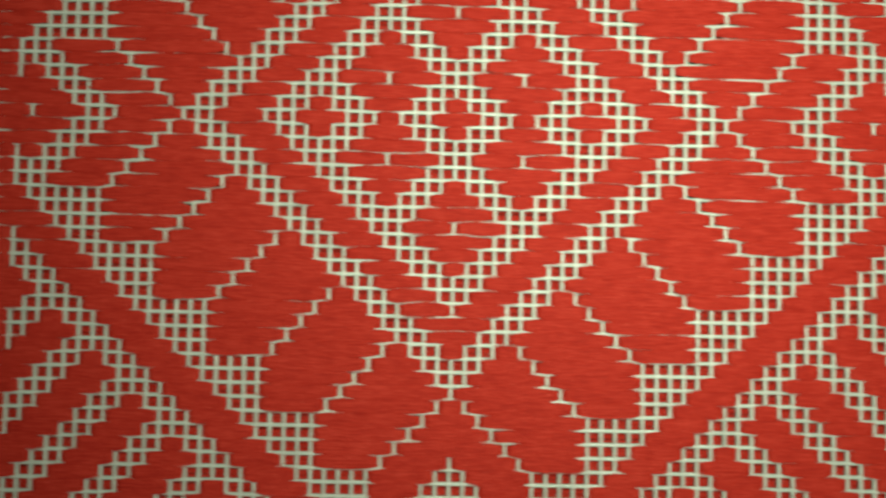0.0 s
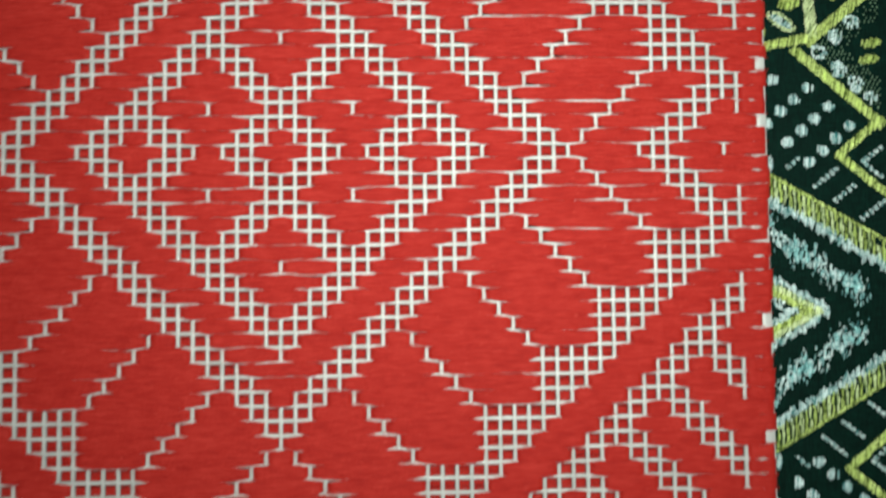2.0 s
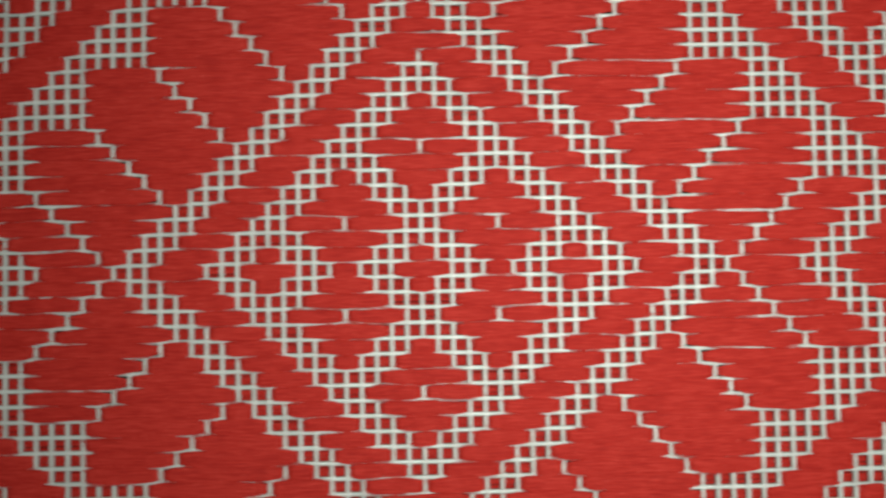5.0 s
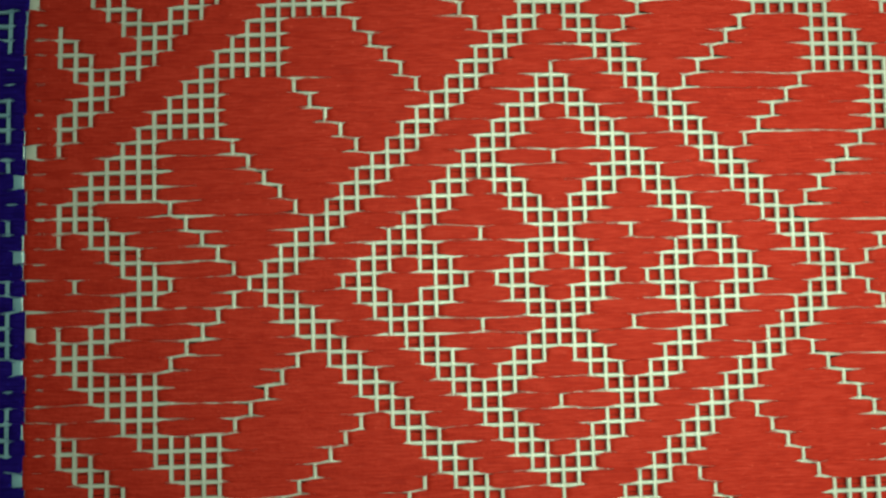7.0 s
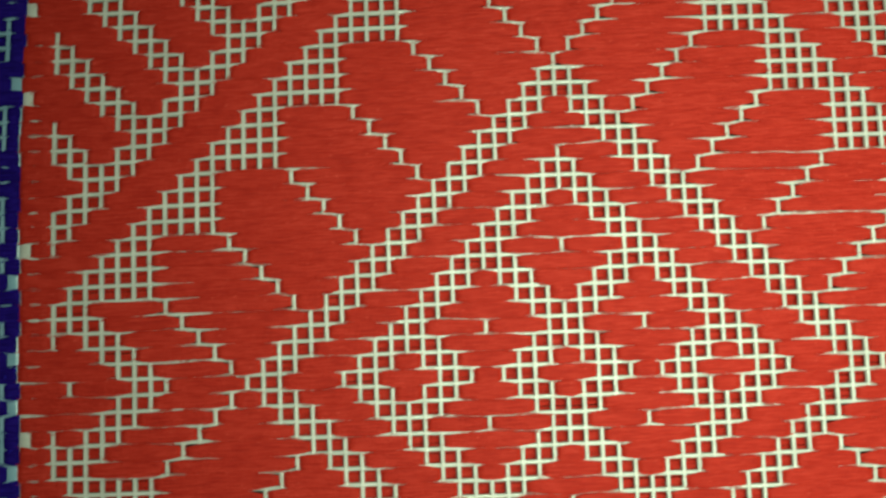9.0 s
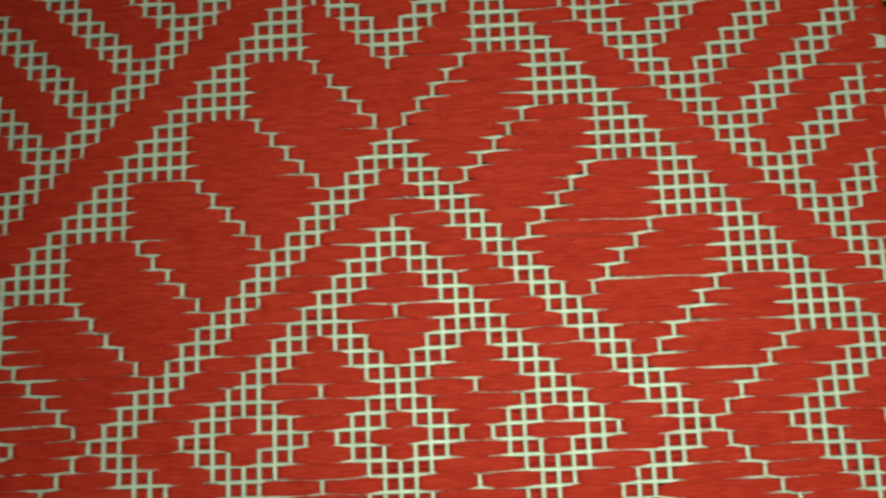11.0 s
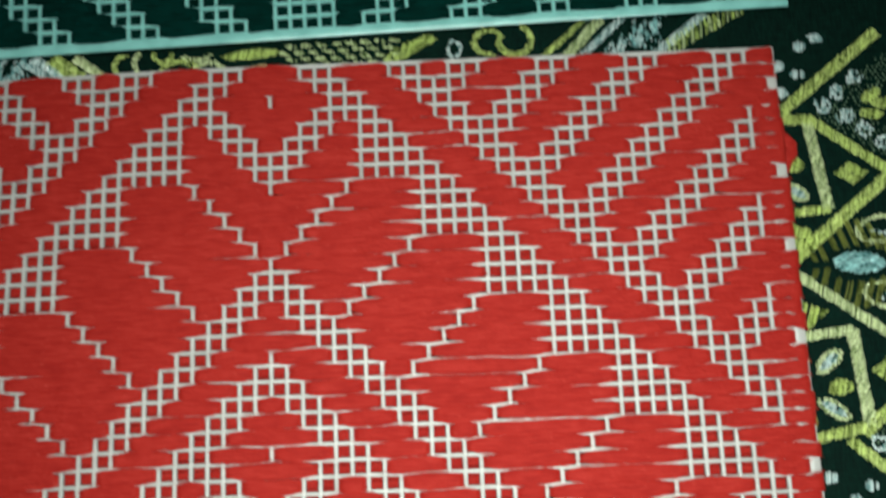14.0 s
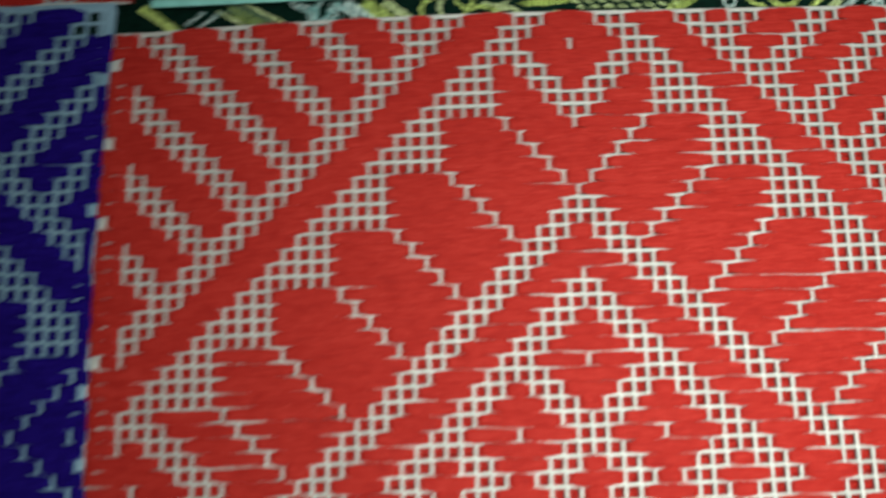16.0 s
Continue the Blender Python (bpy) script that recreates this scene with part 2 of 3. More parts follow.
def stray_fibres(heap, span, shape, rnd, place):
    """Fine single fibres that lie along both edges of a stitch and stray over the plastic beside it."""
    half = span / 2
    for k in range(int(3 + 3 * span)):
        side, long = rnd.choice((-1, 1)), rnd.uniform(0.5, 1.9)
        x0 = rnd.uniform(-half + 0.05, half - 0.05)
        x1 = max(-half + 0.02, min(half - 0.02, x0 + rnd.choice((-1, 1)) * long))
        if abs(x1 - x0) < 0.25:
            continue
        out, fine = rnd.uniform(-0.05, 0.17), rnd.uniform(0.010, 0.021)
        stations = []
        for q in (0.0, 0.4, 1.0):
            x = x0 + (x1 - x0) * q
            widths, z = shape(x)
            y = side * (widths[0 if side < 0 else 1] - 0.05 + out * q + 0.05 * math.sin(3.1 * q) * (out > 0.04))
            top = max(z + 0.078, 0.14)
            stations.append([(x, y - fine, top), (x, y + fine, top), (x, y, top + 0.35 * fine)])
        v, f = rings(stations)
        heap.add(place(v), f)


def back_run(span, rnd):
    """Yarn carried along the back of the mesh under a bare patch: three thin plies side by side."""
    half, n, verts, faces = span / 2, max(2, int(span)), [], []
    for side in (-0.32, 0.0, 0.32):
        w, drift, stations = rnd.uniform(0.29, 0.33), side + rnd.uniform(-0.03, 0.03), []
        for k in range(n + 1):
            x = -half + span * k / n
            sag = -0.48 - 0.10 * (1 - (x / half) ** 2)
            stations.append([(x, u * w / 2 + drift, max(-0.95, sag + 0.12 * h)) for u, h in ACROSS])
        v, f = rings(stations)
        faces += [tuple(q + len(verts) for q in one) for one in f]
        verts += v
    return verts, faces


def strand(points, width, height, z):
    """A moulded plastic strand with a rounded top along points (in cells)."""
    prof = ((-0.5, -0.5), (-0.5, 0.1), (-0.3, 0.42), (0, 0.5), (0.3, 0.42), (0.5, 0.1), (0.5, -0.5))
    stations = []
    for k, (x, y) in enumerate(points):
        (x0, y0), (x1, y1) = points[max(0, k - 1)], points[min(len(points) - 1, k + 1)]
        n = math.hypot(x1 - x0, y1 - y0)
        nx, ny = -(y1 - y0) / n, (x1 - x0) / n
        stations.append([(x + nx * u * width, y + ny * u * width, z + v * height) for u, v in prof])
    return rings(stations)


def stitched_mat(name, label, half_w, rows, chart, yarn, plastic, place, turned, near, cut=2, open_rows=((), ()), rims=(0.5, 0.5, 0.8), warped=True, slits=True, seed=1):
    """A plastic-mesh mat stitched in rows. rows: its row numbers; chart(i, r): bare strands; near(x, y): stitches that are parts of their own."""
    rnd = random.Random(seed)
    root = tagged(new(name), label, "mat", group="stitched mats")
    turn_c, turn_s = math.cos(turned), math.sin(turned)

    def world(x, y):
        x, y = place[0] + turn_c * x - turn_s * y, place[1] + turn_s * x + turn_c * y
        return pulled(x, y) if warped else (x, y)

    def laid(verts, cx, cy):
        out = []
        for x, y, z in verts:
            wx, wy = world(cx + x, cy + y)
            out.append((wx * CELL, wy * CELL, z * CELL))
        return out

    # the moulded mesh
    net, low, high = Heap(), rows[0] - 0.5, rows[-1] + 0.5
    edge = half_w - 0.35
    for i in range(-half_w + 1, half_w):
        jog = rnd.uniform(-0.015, 0.015)
        pts = [(i + jog, low + (high - low) * k / 24) for k in range(25)]
        net.add(*(lambda v, f: (laid(v, 0, 0), f))(*strand(pts, 0.285, 0.26, 0.0)))
    for k in range(1, len(rows)):
        pts = [(-half_w + 2 * half_w * q / 30, low + k) for q in range(31)]
        net.add(*(lambda v, f: (laid(v, 0, 0), f))(*strand(pts, 0.285, 0.25, -0.012)))
    for wide, y0, sign in ((rims[0], low, -1), (rims[1], high, 1)):
        pts = [(-half_w + 2 * half_w * q / 30, y0 + sign * 0.5 * (wide - 0.26)) for q in range(31)]
        v, f = strand(pts, wide, 0.21, 0.0)
        part_of("rim", mesh_of("rim", laid(v, 0, 0), f, plastic), root)
    for side in (-1, 1):
        pts = [(side * edge, low + (high - low) * k / 24) for k in range(25)]
        v, f = strand(pts, rims[2], 0.24, -0.006)
        part_of("rim", mesh_of("rim", laid(v, 0, 0), f, plastic), root)
    part_of("plastic_mesh", mesh_of("plastic_mesh", net.verts, net.faces, plastic), root, "white glossy moulded plastic mesh")

    # the yarn
    rest, back, fuzz, parts = Heap(), Heap(), Heap(), 0
    for r in rows:
        wires = [i for i in range(-half_w + cut, half_w - cut + 1) if chart(i, r)]
        stops = [(-half_w - rnd.uniform(0.08, 0.32), "roll")] + [(i, "dive") for i in wires] + [(half_w + rnd.uniform(0.08, 0.32), "roll")]
        if r in open_rows[0]:
            stops[0] = (-edge + 0.1, "dive")
        if r in open_rows[1]:
            stops[-1] = (edge - 0.1, "dive")
        group = []
        for (x0, k0), (x1, k1) in zip(stops, stops[1:]):
            if x1 - x0 < 1.05 and k0 == k1 == "dive":
                group = group or [x0]
                group.append(x1)
                continue
            if len(group) > 1:
                v, f = back_run(group[-1] - group[0] + 0.7, rnd)
                back.add(laid(v, (group[0] + group[-1]) / 2, r), f)
            group = []
            cx = (x0 + x1) / 2
            loose = 0.12 if not slits else 0.55 if abs(cx) + abs(r) < 17 or (abs(cx) > 17 and abs(r) < 10) else 0.34 if cx > 2 and r > -6 else 0.18
            v, f, shape = stitch(x1 - x0, k0, k1, rnd, loose)
            stray_fibres(fuzz, x1 - x0, shape, rnd, lambda pts: laid(pts, cx, r))
            if near(cx, r) and parts < 300:
                parts += 1
                wx, wy = world(cx, r)
                v = [(x - wx * CELL, y - wy * CELL, z) for x, y, z in laid(v, cx, r)]
                ob = part_of("stitch", mesh_of("stitch", v, f, yarn), root)
                ob.location = (wx * CELL, wy * CELL, 0)
            else:
                rest.add(laid(v, cx, r), f)
    tagged(part_of("stitching", mesh_of("stitching", rest.verts, rest.faces, yarn), root, "rows of flat yarn stitches"), kind="stuff")
    tagged(part_of("back_yarn", mesh_of("back_yarn", back.verts, back.faces, yarn), root, "yarn carried along the back"), kind="stuff")
    tagged(part_of("fuzz", mesh_of("fuzz", fuzz.verts, fuzz.faces, yarn), root, "fine stray yarn fibres"), kind="stuff")
    return root


red_mat = stitched_mat(
    "stitched_mat", "red yarn mat on white plastic mesh, diamond flower pattern", 34, range(-33, 34),
    lambda i, r: bare(abs(i), abs(r)), RED, WHITE, (0, 0), 0.0, lambda x, r: abs(x) + 0.9 * abs(r) < 24, 2,
    ((31, 25, 19, 9, -3, -14, -22), (31, 25, 20, 14, 6, 2, -12, -20)), (0.3, 0.3, 0.8))
blue_mat = stitched_mat(
    "stitched_mat", "dark blue yarn mat on pale plastic mesh beside red mat", 30, range(-31, 32),
    lambda i, r: bare_lined(abs(i), abs(r)), BLUE, DUSK, (-64.15, 4.0), 0.0, lambda x, r: x > 19, 1,
    ((), (31, 30, 26, 16, 3, -2, -5, -9, -16)), (0.3, 0.9, 0.8), slits=False, seed=2)
green_mat = stitched_mat(
    "stitched_mat", "dark green yarn mat with bare pale plastic rim", 33, range(0, 40),
    lambda i, r: bare_chevron(abs(i), r), GREEN, AQUA, (2.4, 36.7), 0.031, lambda x, r: r < 8, 2, ((), ()), (0.75, 0.5, 0.8), warped=False, slits=False, seed=3)
upper_mat = stitched_mat(
    "stitched_mat", "red yarn mat with white rim above blue mat", 28, range(0, 30),
    lambda i, r: bare_chevron(abs(i + 1), r + 1), RED, WHITE, (-60.2, 34.75), 0.03, lambda x, r: x > 14 and r < 8, 2, ((), ()), (0.3, 0.3, 0.8), warped=False, slits=False, seed=4)

# a loose loop of yarn at the rim of the red mat
pts = [(33.5, 27.3), (34.2, 27.25), (34.6, 26.8), (34.55, 26.2), (34.2, 25.8), (33.8, 25.0)]
tube = []
for k, (x, y) in enumerate(pts):
    (x0, y0), (x1, y1) = pts[max(0, k - 1)], pts[min(len(pts) - 1, k + 1)]
    n = math.hypot(x1 - x0, y1 - y0)
    nx, ny = -(y1 - y0) / n, (x1 - x0) / n
    tube.append([((x + nx * 0.48 * math.cos(q * 0.7854)) * CELL, (y + ny * 0.48 * math.cos(q * 0.7854)) * CELL, (-0.32 + 0.36 * math.sin(q * 0.7854)) * CELL) for q in range(8)])
part_of("yarn_loop", mesh_of("yarn_loop", *rings(tube), RED), red_mat, "loose red yarn loop")

# ---- the brocade cloth ----
cloth = tagged(new("brocade_cloth"), "black brocade cloth with gold and silver woven motifs", "cloth")
sheet = part_of("ground_cloth", box_mesh("ground_cloth", (0.92, 0.78, 0.0012), GROUND, 0.0004), cloth, "black satin ground")
sheet.location = (0, 0.03, BED - 0.0006)
motif_rnd = random.Random(7)


def fill(heap, poly, angle, pitch=0.2, longest=1.0, thick=0.13, drop=0.0):
    """Fills an outline (in cells) with short raised threads that run along angle."""
    ca, sa = math.cos(radians(angle)), math.sin(radians(angle))
    turned = [(x * ca + y * sa, -x * sa + y * ca) for x, y in poly]
    y = min(q for _, q in turned) + pitch * 0.5
    top = max(q for _, q in turned)
    while y < top:
        cuts = []
        for (x0, y0), (x1, y1) in zip(turned, turned[1:] + turned[:1]):
            if (y0 <= y) != (y1 <= y):
                cuts.append(x0 + (y - y0) / (y1 - y0) * (x1 - x0))
        cuts.sort()
        for a, b in zip(cuts[::2], cuts[1::2]):
            a, b = a + motif_rnd.uniform(-0.06, 0.06), b + motif_rnd.uniform(-0.06, 0.06)
            n = max(1, math.ceil((b - a) / longest))
            for k in range(n):
                p, q = a + (b - a) * k / n, a + (b - a) * (k + 1) / n
                if q - p < 0.08 or motif_rnd.random() < drop:
                    continue
                yy, hh = y + motif_rnd.uniform(-0.03, 0.03), thick * motif_rnd.uniform(0.75, 1.25)
                w = pitch * motif_rnd.uniform(0.46, 0.6)
                stations = []
                for s, g in ((0.0, 0.25), (0.16, 0.85), (0.5, 1.0), (0.84, 0.85), (1.0, 0.25)):
                    x = p + (q - p) * s
                    ring = []
                    for u, v in ((-1, -0.3), (-0.6, 0.7), (0.0, 1.0), (0.6, 0.7), (1, -0.3)):
                        lx, ly = x, yy + u * w * (0.6 + 0.4 * g)
                        ring.append(((lx * ca - ly * sa) * CELL, (lx * sa + ly * ca) * CELL, BED + v * hh * g * CELL))
                    stations.append(ring)
                heap.add(*rings(stations))
        y += pitch


def finish(heap, name, mat, label):
    if heap.verts:
        tagged(part_of(name, mesh_of(name, heap.verts, heap.faces, mat), cloth, label), kind="stuff")


def band(points, width, mat, name, label, angle=78, pitch=0.155):
    heap = Heap()
    for (x0, y0), (x1, y1) in zip(points, points[1:]):
        n = math.hypot(x1 - x0, y1 - y0)
        ux, uy = (x1 - x0) / n, (y1 - y0) / n
        nx, ny, e = -uy * width / 2, ux * width / 2, width * 0.3
        poly = [(x0 - ux * e + nx, y0 - uy * e + ny), (x1 + ux * e + nx, y1 + uy * e + ny), (x1 + ux * e - nx, y1 + uy * e - ny), (x0 - ux * e - nx, y0 - uy * e - ny)]
        fill(heap, poly, angle, pitch)
    finish(heap, name, mat, label)


def oval(x, y, rx, ry, tilt=0.0, n=14, rough=0.0):
    ct, st = math.cos(radians(tilt)), math.sin(radians(tilt))
    out = []
    for k in range(n):
        s = 1 + motif_rnd.uniform(-rough, rough)
        u, v = rx * s * math.cos(2 * math.pi * k / n), ry * s * math.sin(2 * math.pi * k / n)
        out.append((x + u * ct - v * st, y + u * st + v * ct))
    return out


def blob(poly, mat, name, label, angle=72, pitch=0.15, longest=1.1, thick=0.16):
    heap = Heap()
    fill(heap, poly, angle, pitch, longest, thick, 0.04)
    finish(heap, name, mat, label)


def speckle(x, y, rx, ry, count, mat, name, label, tilt=0.0):
    """A ragged round patch of short upright stitches with the ground showing between them."""
    heap = Heap()
    fill(heap, oval(x, y, rx, ry, tilt, max(8, count // 2), 0.18), 84, 0.17, 0.34, 0.13, 0.22)
    finish(heap, name, mat, label)


def lattice(poly, name):
    """A dim green lattice of small stitches that fills the ground between two bands."""
    heap = Heap()
    xs, ys = [p[0] for p in poly], [p[1] for p in poly]
    y, row = min(ys), 0
    while y < max(ys):
        x = min(xs) + 0.16 * (row % 2)
        while x < max(xs):
            inside = False
            for (x0, y0), (x1, y1) in zip(poly, poly[1:] + poly[:1]):
                if (y0 <= y) != (y1 <= y) and x < x0 + (y - y0) / (y1 - y0) * (x1 - x0):
                    inside = not inside
            if inside and motif_rnd.random() < 0.85:
                fill(heap, oval(x, y, 0.09, 0.11, 0, 5), 75, 0.13, 0.6, 0.08)
            x += 0.32
        y, row = y + 0.27, row + 1
    finish(heap, name, DIM, "dim green lattice of small stitches")


def flower(x, y, r, tilt):
    """A ragged flower of loose upright strokes, teal and silver, thick in the middle and frayed outwards."""
    heap, glints = Heap(), Heap()
    ct, st = math.cos(radians(tilt)), math.sin(radians(tilt))
    for k in range(46):
        q, d = motif_rnd.uniform(0, 6.283), 0.9 * r * math.sqrt(motif_rnd.uniform(0.0, 1.0))
        u, v = 1.2 * d * math.cos(q), 0.62 * d * math.sin(q)
        leaf = 1.0 - 0.4 * d / r
        fill(glints if k % 2 else heap, oval(x + u * ct - v * st, y + u * st + v * ct, r * leaf * motif_rnd.uniform(0.08, 0.17), r * leaf * motif_rnd.uniform(0.18, 0.36), motif_rnd.uniform(-22, 8), 8, 0.2), 82 + motif_rnd.uniform(-8, 8), 0.115, 0.6, 0.18, 0.12)
    for k in range(30):
        q, d = motif_rnd.uniform(0, 6.283), r * motif_rnd.uniform(0.7, 1.4)
        u, v = 1.25 * d * math.cos(q), 0.68 * d * math.sin(q)
        fill(glints if k % 2 else heap, oval(x + u * ct - v * st, y + u * st + v * ct, 0.055, 0.18, motif_rnd.uniform(-18, 4), 6), 84, 0.09, 0.6, 0.14)
    finish(heap, "teal_flower", TEAL, "ragged teal flower")
    finish(glints, "silver_glint", SILVER, "silver strokes on the teal flower")


def frayed(p, q, width, name, label):
    """A band of bright silver stitches with a ragged lower edge."""
    heap, n = Heap(), int(math.hypot(q[0] - p[0], q[1] - p[1]) / 0.24)
    for k in range(n):
        s = (k + motif_rnd.uniform(0.2, 0.8)) / n
        fill(heap, oval(p[0] + (q[0] - p[0]) * s, p[1] + (q[1] - p[1]) * s + motif_rnd.uniform(-0.22, 0.22) * width, 0.16, width * motif_rnd.uniform(0.3, 0.62), motif_rnd.uniform(-20, 10), 8, 0.2), 80, 0.13, 0.8, 0.18, 0.06)
    finish(heap, name, SILVER, label)


def ring_band(x, y, rx, ry, width, mat, name, label, start=0, end=360, tilt=0.0):
    heap, n = Heap(), 12
    ct, st = math.cos(radians(tilt)), math.sin(radians(tilt))
    for k in range(n):
        quad = []
        for s, q in ((1, k), (1, k + 1), (-1, k + 1), (-1, k)):
            a = radians(start + (end - start) * q / n)
            u, v = (rx + s * width / 2) * math.cos(a), (ry + s * width / 2) * math.sin(a)
            quad.append((x + u * ct - v * st, y + u * st + v * ct))
        fill(heap, quad, 80, 0.18, 0.9)
    finish(heap, name, mat, label)


def dashes(p, q, mat, name):
    heap = Heap()
    n = max(3, int(math.hypot(q[0] - p[0], q[1] - p[1]) / 0.38))
    for k in range(n):
        s = (k + 0.5) / n
        fill(heap, oval(p[0] + (q[0] - p[0]) * s, p[1] + (q[1] - p[1]) * s, 0.17, 0.19, 30, 7), 78, 0.13, 0.6, 0.12)
    finish(heap, name, mat, "dotted silver line")


def ribs(x0, x1, base, slope, tall, mat, name):
    """A slanting row of upright ribs, each a pair of long threads, bright and dark in turn."""
    heap, bright, x, k = Heap(), Heap(), x0, 0
    while x < x1:
        y = base + slope * (x - x0)
        wide = 0.2 + motif_rnd.uniform(-0.02, 0.03)
        fill(bright if k % 2 else heap, [(x, y), (x + wide, y + slope * wide), (x + wide, y + tall + slope * wide), (x, y + tall)], 87, 0.10, 0.75, 0.15, 0.04)
        x, k = x + 0.33, k + 1
    finish(heap, name, mat, "row of gold ribs")
    finish(bright, "pale_ribs", PALE, "row of pale gold ribs")


GB, SB = "gold band", "silver band"
# field of pennants and leaves
band([(34.2, 29.1), (41.5, 34.8)], 0.8, GOLD, "gold_band", GB)
band([(33.4, 28.8), (36.4, 28.7), (41.45, 24.87)], 0.75, GOLD, "gold_band", GB)
band([(36.2, 28.3), (36.9, 22.7)], 0.8, PALE, "pale_gold_band", "pale gold band", 60)
band([(36.9, 22.5), (33.4, 22.2)], 0.6, GOLD, "gold_band", GB)
band([(41.45, 24.8), (34.2, 19.1)], 0.8, GOLD, "gold_band", GB)
band([(34.1, 18.3), (42.6, 12.1)], 0.7, PALE, "pale_gold_band", "pale gold band")
band([(33.2, 13.9), (37.4, 14.4)], 0.65, PALE, "pale_gold_band", "pale gold band")
band([(37.5, 14.2), (37.9, 8.4)], 0.85, PALE, "pale_gold_band", "pale gold band", 60)
band([(37.8, 8.2), (33.4, 7.4)], 0.7, GOLD, "gold_band", GB)
band([(42.8, 12.2), (37.6, 7.9)], 0.8, GOLD, "gold_band", GB)
for axis in (1, -1):
    # the lower half of the cloth's border mirrors the upper one
    def y_of(y):
        return y if axis == 1 else -22.8 - y

    band([(36.6, y_of(7.3)), (42.8, y_of(1.9))], 0.75, GOLD, "gold_band", GB)
    band([(42.8, y_of(2.3)), (39.6, y_of(-0.3)), (43.2, y_of(-3.3))], 0.6, GOLD, "gold_band", GB)
    for i in range(4):
        for j in range(4):
            x, y = 34.45 + 1.0 * i + 1.5 * (j - 1), 2.0 + 0.86 * i - 1.4 * (j - 1)
            if 33.6 < x < 40.8 and -0.8 < y < 6 and not (i == 3 and j == 0):
                blob(oval(x, y_of(y), 0.47, 0.42, 0, 9, 0.12), SILVER, "silver_dot", "raised silver dot", 86, 0.18, 1.2, 0.18)
    blob(oval(34.6, y_of(-0.9), 0.25, 0.6), SILVER, "silver_dot", "raised silver dot")
    for p, q in (((35.8, -1.3), (36.8, -0.4)), ((37.7, -2.7), (39.5, -1.2)), ((39.1, -3.7), (40.8, -2.4)), ((41.0, -5.0), (43.0, -3.5)), ((41.2, -0.9), (42.8, 0.3)), ((41.4, -0.9), (42.8, -2.0))):
        dashes((p[0], y_of(p[1])), (q[0], y_of(q[1])), SILVER, "dotted_line")
    ribs(33.9, 43.2, y_of(-1.4) - (1.5 if axis == 1 else 0.0), -0.585 * axis, 1.5, GOLD, "gold_ribs")
    frayed((33.6, y_of(-3.05)), (43.2, y_of(-8.55)), 0.95, "silver_band", "frayed silver band")
    band([(33.6, y_of(-1.1)), (43.2, y_of(-6.7))], 0.25, GOLD, "gold_band", GB)
    for x, y, r in ((34.0, -4.9, 0.55), (36.7, -7.4, 0.9), (39.9, -9.6, 0.9)):
        flower(x, y_of(y), r * 1.45, -30 * axis)
        speckle(x - 1.4, y_of(y + 1.0), 1.0, 0.5, 16, SILVER, "silver_speckle", "silver speckled stitches", -30 * axis)
    frayed((33.4, y_of(-8.4)), (38.5, y_of(-11.3)), 0.7, "silver_band", "frayed silver band")
    band([(33.4, y_of(-9.0)), (37.9, y_of(-11.4))], 0.5, PALE, "pale_gold_band", "pale gold band")
    band([(33.6, y_of(-9.6)), (37.2, y_of(-11.4))], 0.55, GOLD, "gold_band", GB)
    speckle(35.3, y_of(-11.0), 1.3, 0.35, 20, SILVER, "silver_speckle", "silver speckled stitches", -28 * axis)
    for x, y in ((38.4, 7.1), (39.7, 5.9), (41.0, 4.8), (39.6, 8.3), (40.8, 9.3), (42.0, 3.8)):
        speckle(x, y_of(y), 0.62, 0.62, 16, SILVER, "silver_speckle", "silver speckled stitches")
    lattice([(37.6, y_of(7.4)), (42.8, y_of(2.9)), (42.8, y_of(5.2)), (40.2, y_of(7.4)), (42.8, y_of(9.6)), (42.8, y_of(11.4))], "green_lattice")
    for x, y in ((42.0, 6.6), (42.2, 7.8)):
        blob(oval(x, y_of(y), 0.8, 0.35, 10), GOLD, "gold_leaf", "small gold leaf")

# leaves inside the pennants
for x, y, rx, ry, tilt, mat in (
    (35.7, 12.4, 1.15, 0.52, 38, PALE), (36.3, 10.75, 0.85, 0.55, 8, GOLD), (35.7, 9.4, 1.25, 0.52, -32, PALE),
    (35.0, 25.6, 0.62, 0.58, 0, GOLD), (34.9, 23.7, 0.9, 0.5, -28, PALE), (34.2, 12.6, 0.25, 0.6, 0, GOLD), (34.3, 8.6, 0.25, 0.6, 0, GOLD),
):
    if rx > 0.88:
        ring_band(x, y, rx * 0.86, ry * 0.78, 0.3, mat, "leaf_edge", "pale gold leaf edge", tilt=tilt)
        blob(oval(x, y, rx * 0.74, ry * 0.6, tilt), SILVER, "leaf_heart", "silver leaf heart", 60, 0.14, 0.5)
    else:
        blob(oval(x, y, rx, ry, tilt), mat, "woven_leaf", "woven gold leaf")
for x, y in ((38.7, 24.9), (39.5, 11.7)):
    blob([(x - 1.2, y), (x, y + 0.85), (x + 1.2, y), (x, y - 0.8)], GOLD, "gold_diamond", "gold diamond", 70)
for y in (20.8, 15.6):
    blob([(33.6, y + 1.2), (36.1, y + 0.1), (34.7, y - 1.1), (33.6, y - 0.8)], GOLD, "gold_diamond", "gold diamond", 70)
blob(oval(38.5, 18.8, 1.8, 0.75, -4), TEAL, "silver_leaf", "silver almond leaf", 24, 0.17, 0.8, 0.13)
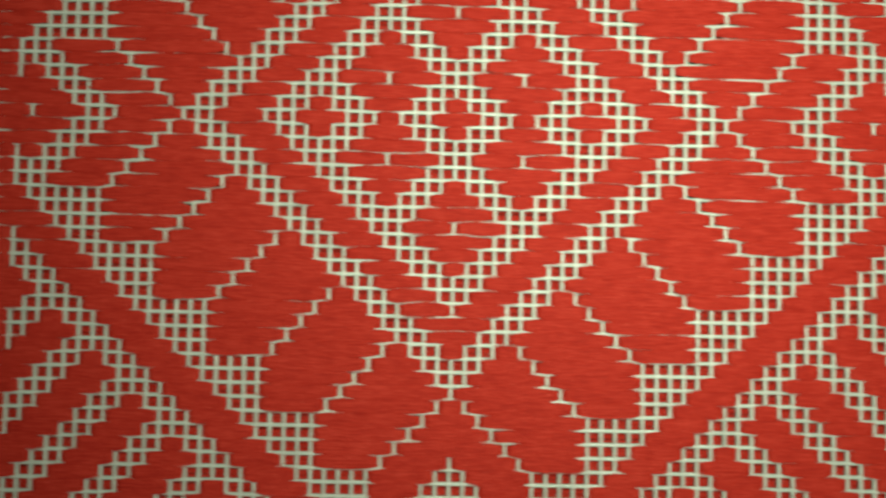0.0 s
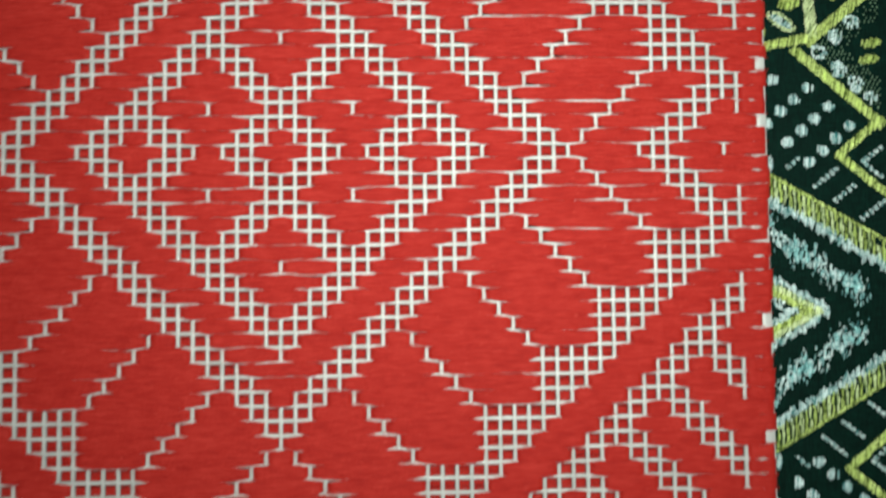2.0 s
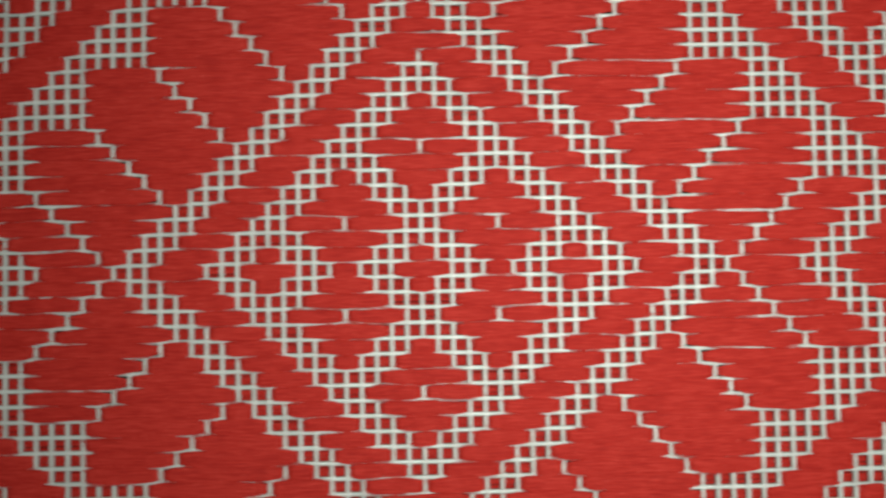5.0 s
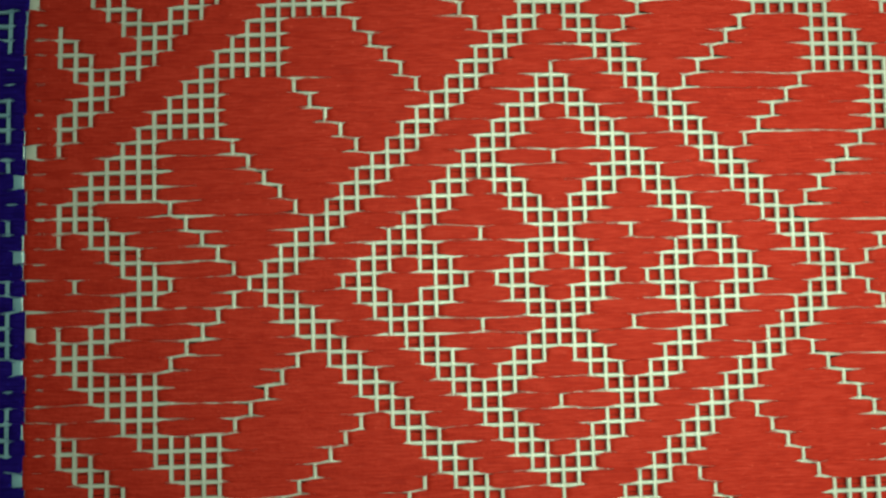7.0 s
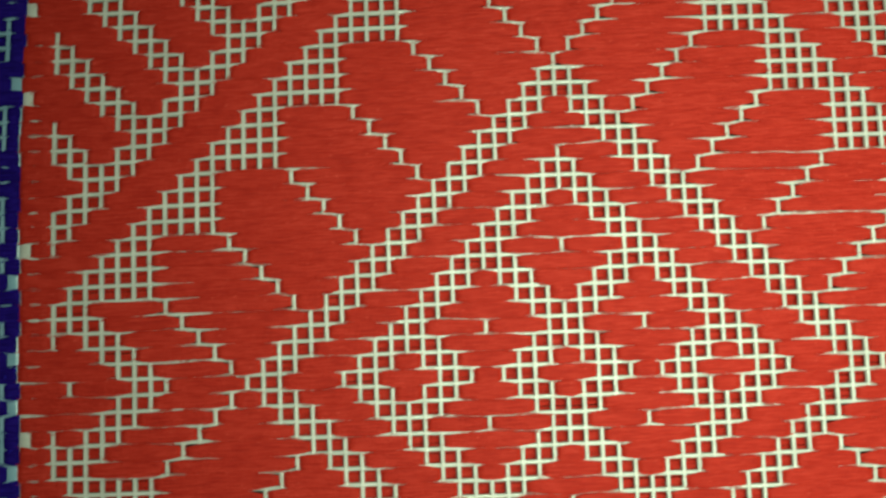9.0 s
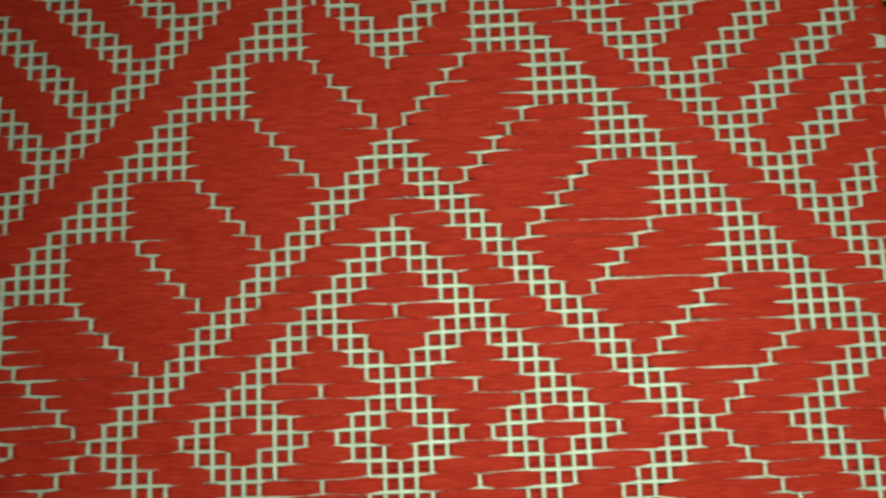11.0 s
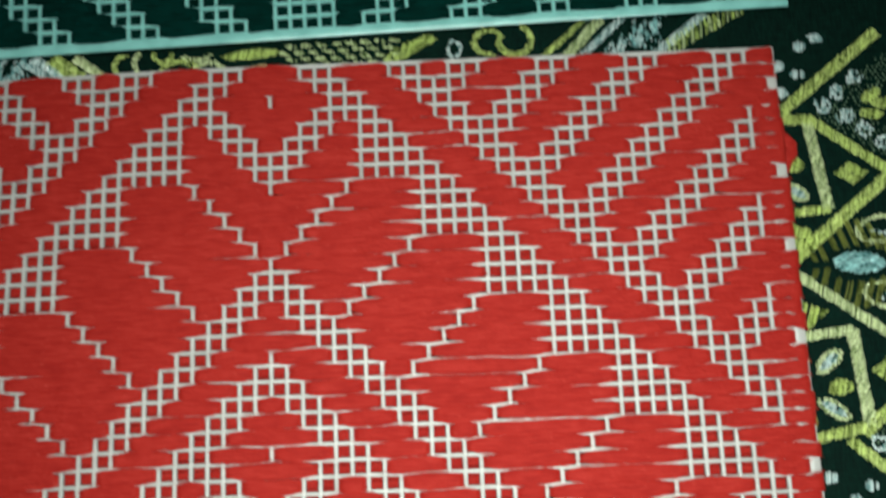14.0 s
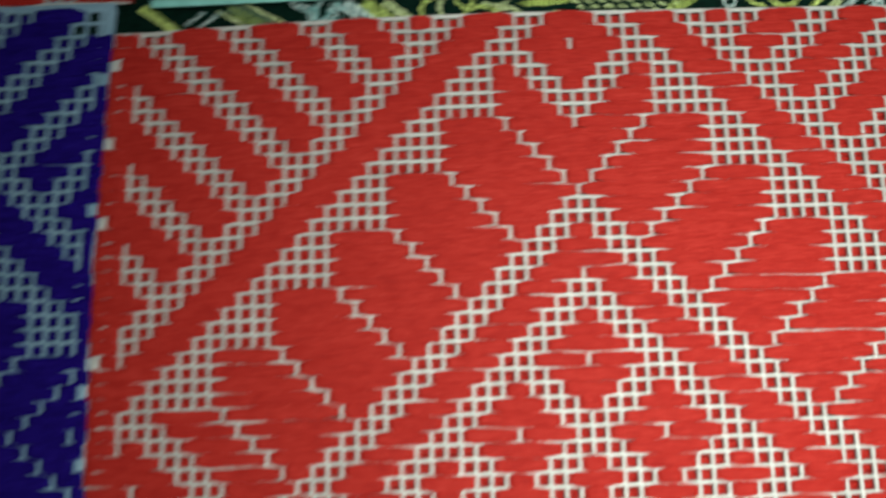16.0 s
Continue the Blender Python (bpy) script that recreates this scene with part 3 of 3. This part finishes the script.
for y in (21.0, 16.6):
    ring_band(40.1, y, 1.5, 0.85, 0.35, PALE, "pale_gold_ring", "pale gold oval ring", tilt=10 if y > 18 else -10)
    dashes((39.4, y - 0.1 if y > 18 else y - 0.3), (40.8, y - 0.35 if y > 18 else y + 0.25), SILVER, "dotted_line")
# slanting olive ribs that fan out above and below the almond leaf
for k in range(10):
    x = 34.9 + 0.72 * k
    bulge = 0.95 * math.sqrt(max(0.0, 1 - ((x - 38.5) / 2.1) ** 2))
    top, foot = 18.45 + (x - 34.2) * 0.786, 18.95 - (x - 34.1) * 0.73
    for lo, hi, lean in ((18.8 + bulge + 0.12, min(top, 18.8 + bulge + 2.0), -0.34), (18.65 - bulge - 0.12, max(foot, 18.65 - bulge - 2.0), -0.34)):
        if abs(hi - lo) > 0.3:
            end = x + lean * abs(hi - lo)
            slant = math.degrees(math.atan2(hi - lo, end - x)) % 180
            blob([(x - 0.21, lo), (x + 0.21, lo), (end + 0.17, hi), (end - 0.17, hi)], OLIVE, "olive_rib", "thin olive rib", slant, 0.12, 1.6)
for x, y in ((38.4, 30.6), (39.7, 31.7), (38.8, 28.9), (40.0, 27.9), (41.2, 27.0), (37.3, 29.7)):
    speckle(x, y, 0.62, 0.6, 16, SILVER, "silver_speckle", "silver speckled stitches")
lattice([(36.6, 29.2), (42.6, 24.8), (42.6, 27.2), (39.6, 29.4), (42.6, 31.6), (42.6, 34.0)], "green_lattice")
for x, y, t in ((40.7, 30.3, 30), (40.6, 29.0, -5), (41.5, 29.7, 0)):
    blob(oval(x, y, 0.85, 0.4, t), GOLD, "gold_leaf", "small gold leaf")
for x, y in ((34.6, 32.6), (35.9, 32.0), (34.6, 30.7), (37.4, 34.6), (36.2, 34.0)):
    blob(oval(x, y, 0.5, 0.4, 0, 9, 0.1), SILVER, "silver_dot", "raised silver dot", 86, 0.18, 1.2, 0.18)

# the strip of cloth above the red mat
flower(-18.6, 34.1, 1.3, 80)
band([(-16.3, 34.9), (-13.9, 33.0)], 1.2, SILVER, "silver_band", SB)
band([(-14.9, 35.0), (-12.6, 33.1)], 1.15, GOLD, "gold_band", GB)
band([(-13.4, 35.1), (-11.0, 33.2)], 0.7, PALE, "pale_gold_band", "pale gold band")
ring_band(-8.6, 34.6, 0.9, 0.9, 0.4, PALE, "gold_curl", "curled gold line", 120, 320)
ring_band(-6.4, 33.9, 1.3, 0.7, 0.4, GOLD, "gold_curl", "curled gold line", 20, 170)
ring_band(-4.4, 33.6, 1.1, 0.9, 0.4, PALE, "gold_curl", "curled gold line", 10, 170)
ring_band(-5.2, 35.2, 1.0, 0.5, 0.35, PALE, "gold_curl", "curled gold line", 200, 350)
blob([(-3.7, 34.8), (-2.4, 35.25), (-0.8, 35.4), (0.5, 35.2), (0.2, 34.75), (-1.4, 34.55), (-2.8, 34.55)], GOLD, "gold_leaf", "small gold leaf")
ring_band(-0.8, 33.3, 1.4, 0.7, 0.4, PALE, "gold_curl", "curled gold line", 20, 165)
for i in range(8):
    for j in range(4):
        x, y = 0.8 + 1.02 * i + 0.5 * (j % 2), 33.9 + 0.5 * j + 0.03 * i
        blob(oval(x, y, 0.43, 0.19, -10, 8, 0.1), PALE, "pale_scale", "small pale scale", 80, 0.16)
blob([(7.0, 33.6), (9.1, 34.2), (11.4, 35.6), (10.7, 36.0), (8.5, 35.1)], GOLD, "gold_leaf", "small gold leaf")
ring_band(12.5, 34.8, 0.42, 0.6, 0.25, SILVER, "silver_ring", "small silver ring")
ring_band(14.9, 35.2, 1.0, 0.9, 0.4, GOLD, "gold_curl", "curled gold line", 20, 290)
ring_band(16.7, 35.3, 1.15, 1.1, 0.45, GOLD, "gold_curl", "curled gold line", 160, 430)
band([(18.6, 34.0), (21.4, 36.4)], 0.4, GOLD, "gold_band", GB)
band([(20.0, 33.7), (22.6, 36.5)], 0.7, PALE, "pale_gold_band", "pale gold band")
band([(20.9, 33.6), (24.2, 36.6)], 0.5, SILVER, "silver_band", SB)
flower(25.6, 35.3, 1.3, 40)
speckle(23.7, 34.5, 0.9, 0.5, 14, SILVER, "silver_speckle", "silver speckled stitches", 40)
band([(26.0, 33.6), (29.8, 36.6)], 0.6, SILVER, "silver_band", SB)
ribs(27.2, 32.5, 33.6, 0.55, 1.3, GOLD, "gold_ribs")
# ribbed ribbon, dotted line and band at the far end of the strip
for k in range(9):
    x = -25.4 + 0.42 * k
    blob([(x, 35.3 - 0.22 * k), (x + 0.24, 35.2 - 0.22 * k), (x + 1.05, 34.1 - 0.22 * k), (x + 0.8, 34.0 - 0.22 * k)], GOLD, "gold_rib", "thin gold rib", -55, 0.12, 0.9)
band([(-23.9, 35.2), (-20.2, 33.1)], 0.3, PALE, "pale_gold_band", "pale gold band")
band([(-25.9, 34.6), (-22.6, 32.6)], 0.25, PALE, "pale_gold_band", "pale gold band")
dashes((-27.7, 33.0), (-25.6, 34.6), SILVER, "dotted_line")
dashes((-28.3, 33.5), (-26.9, 34.6), SILVER, "dotted_line")
band([(-31.4, 34.9), (-28.9, 33.0)], 0.75, GOLD, "gold_band", GB)
speckle(-19.9, 34.9, 0.8, 0.35, 12, SILVER, "silver_speckle", "silver speckled stitches", -30)
band([(-24.7, 34.9), (-21.2, 32.8)], 1.2, DIM, "dim_band", "dim green band")
ring_band(-10.2, 34.4, 0.6, 0.8, 0.35, GOLD, "gold_curl", "curled gold line", 60, 300)
ring_band(-7.5, 35.1, 0.6, 0.5, 0.3, GOLD, "gold_curl", "curled gold line", 150, 380)
flower(-17.3, 34.4, 0.8, 60)
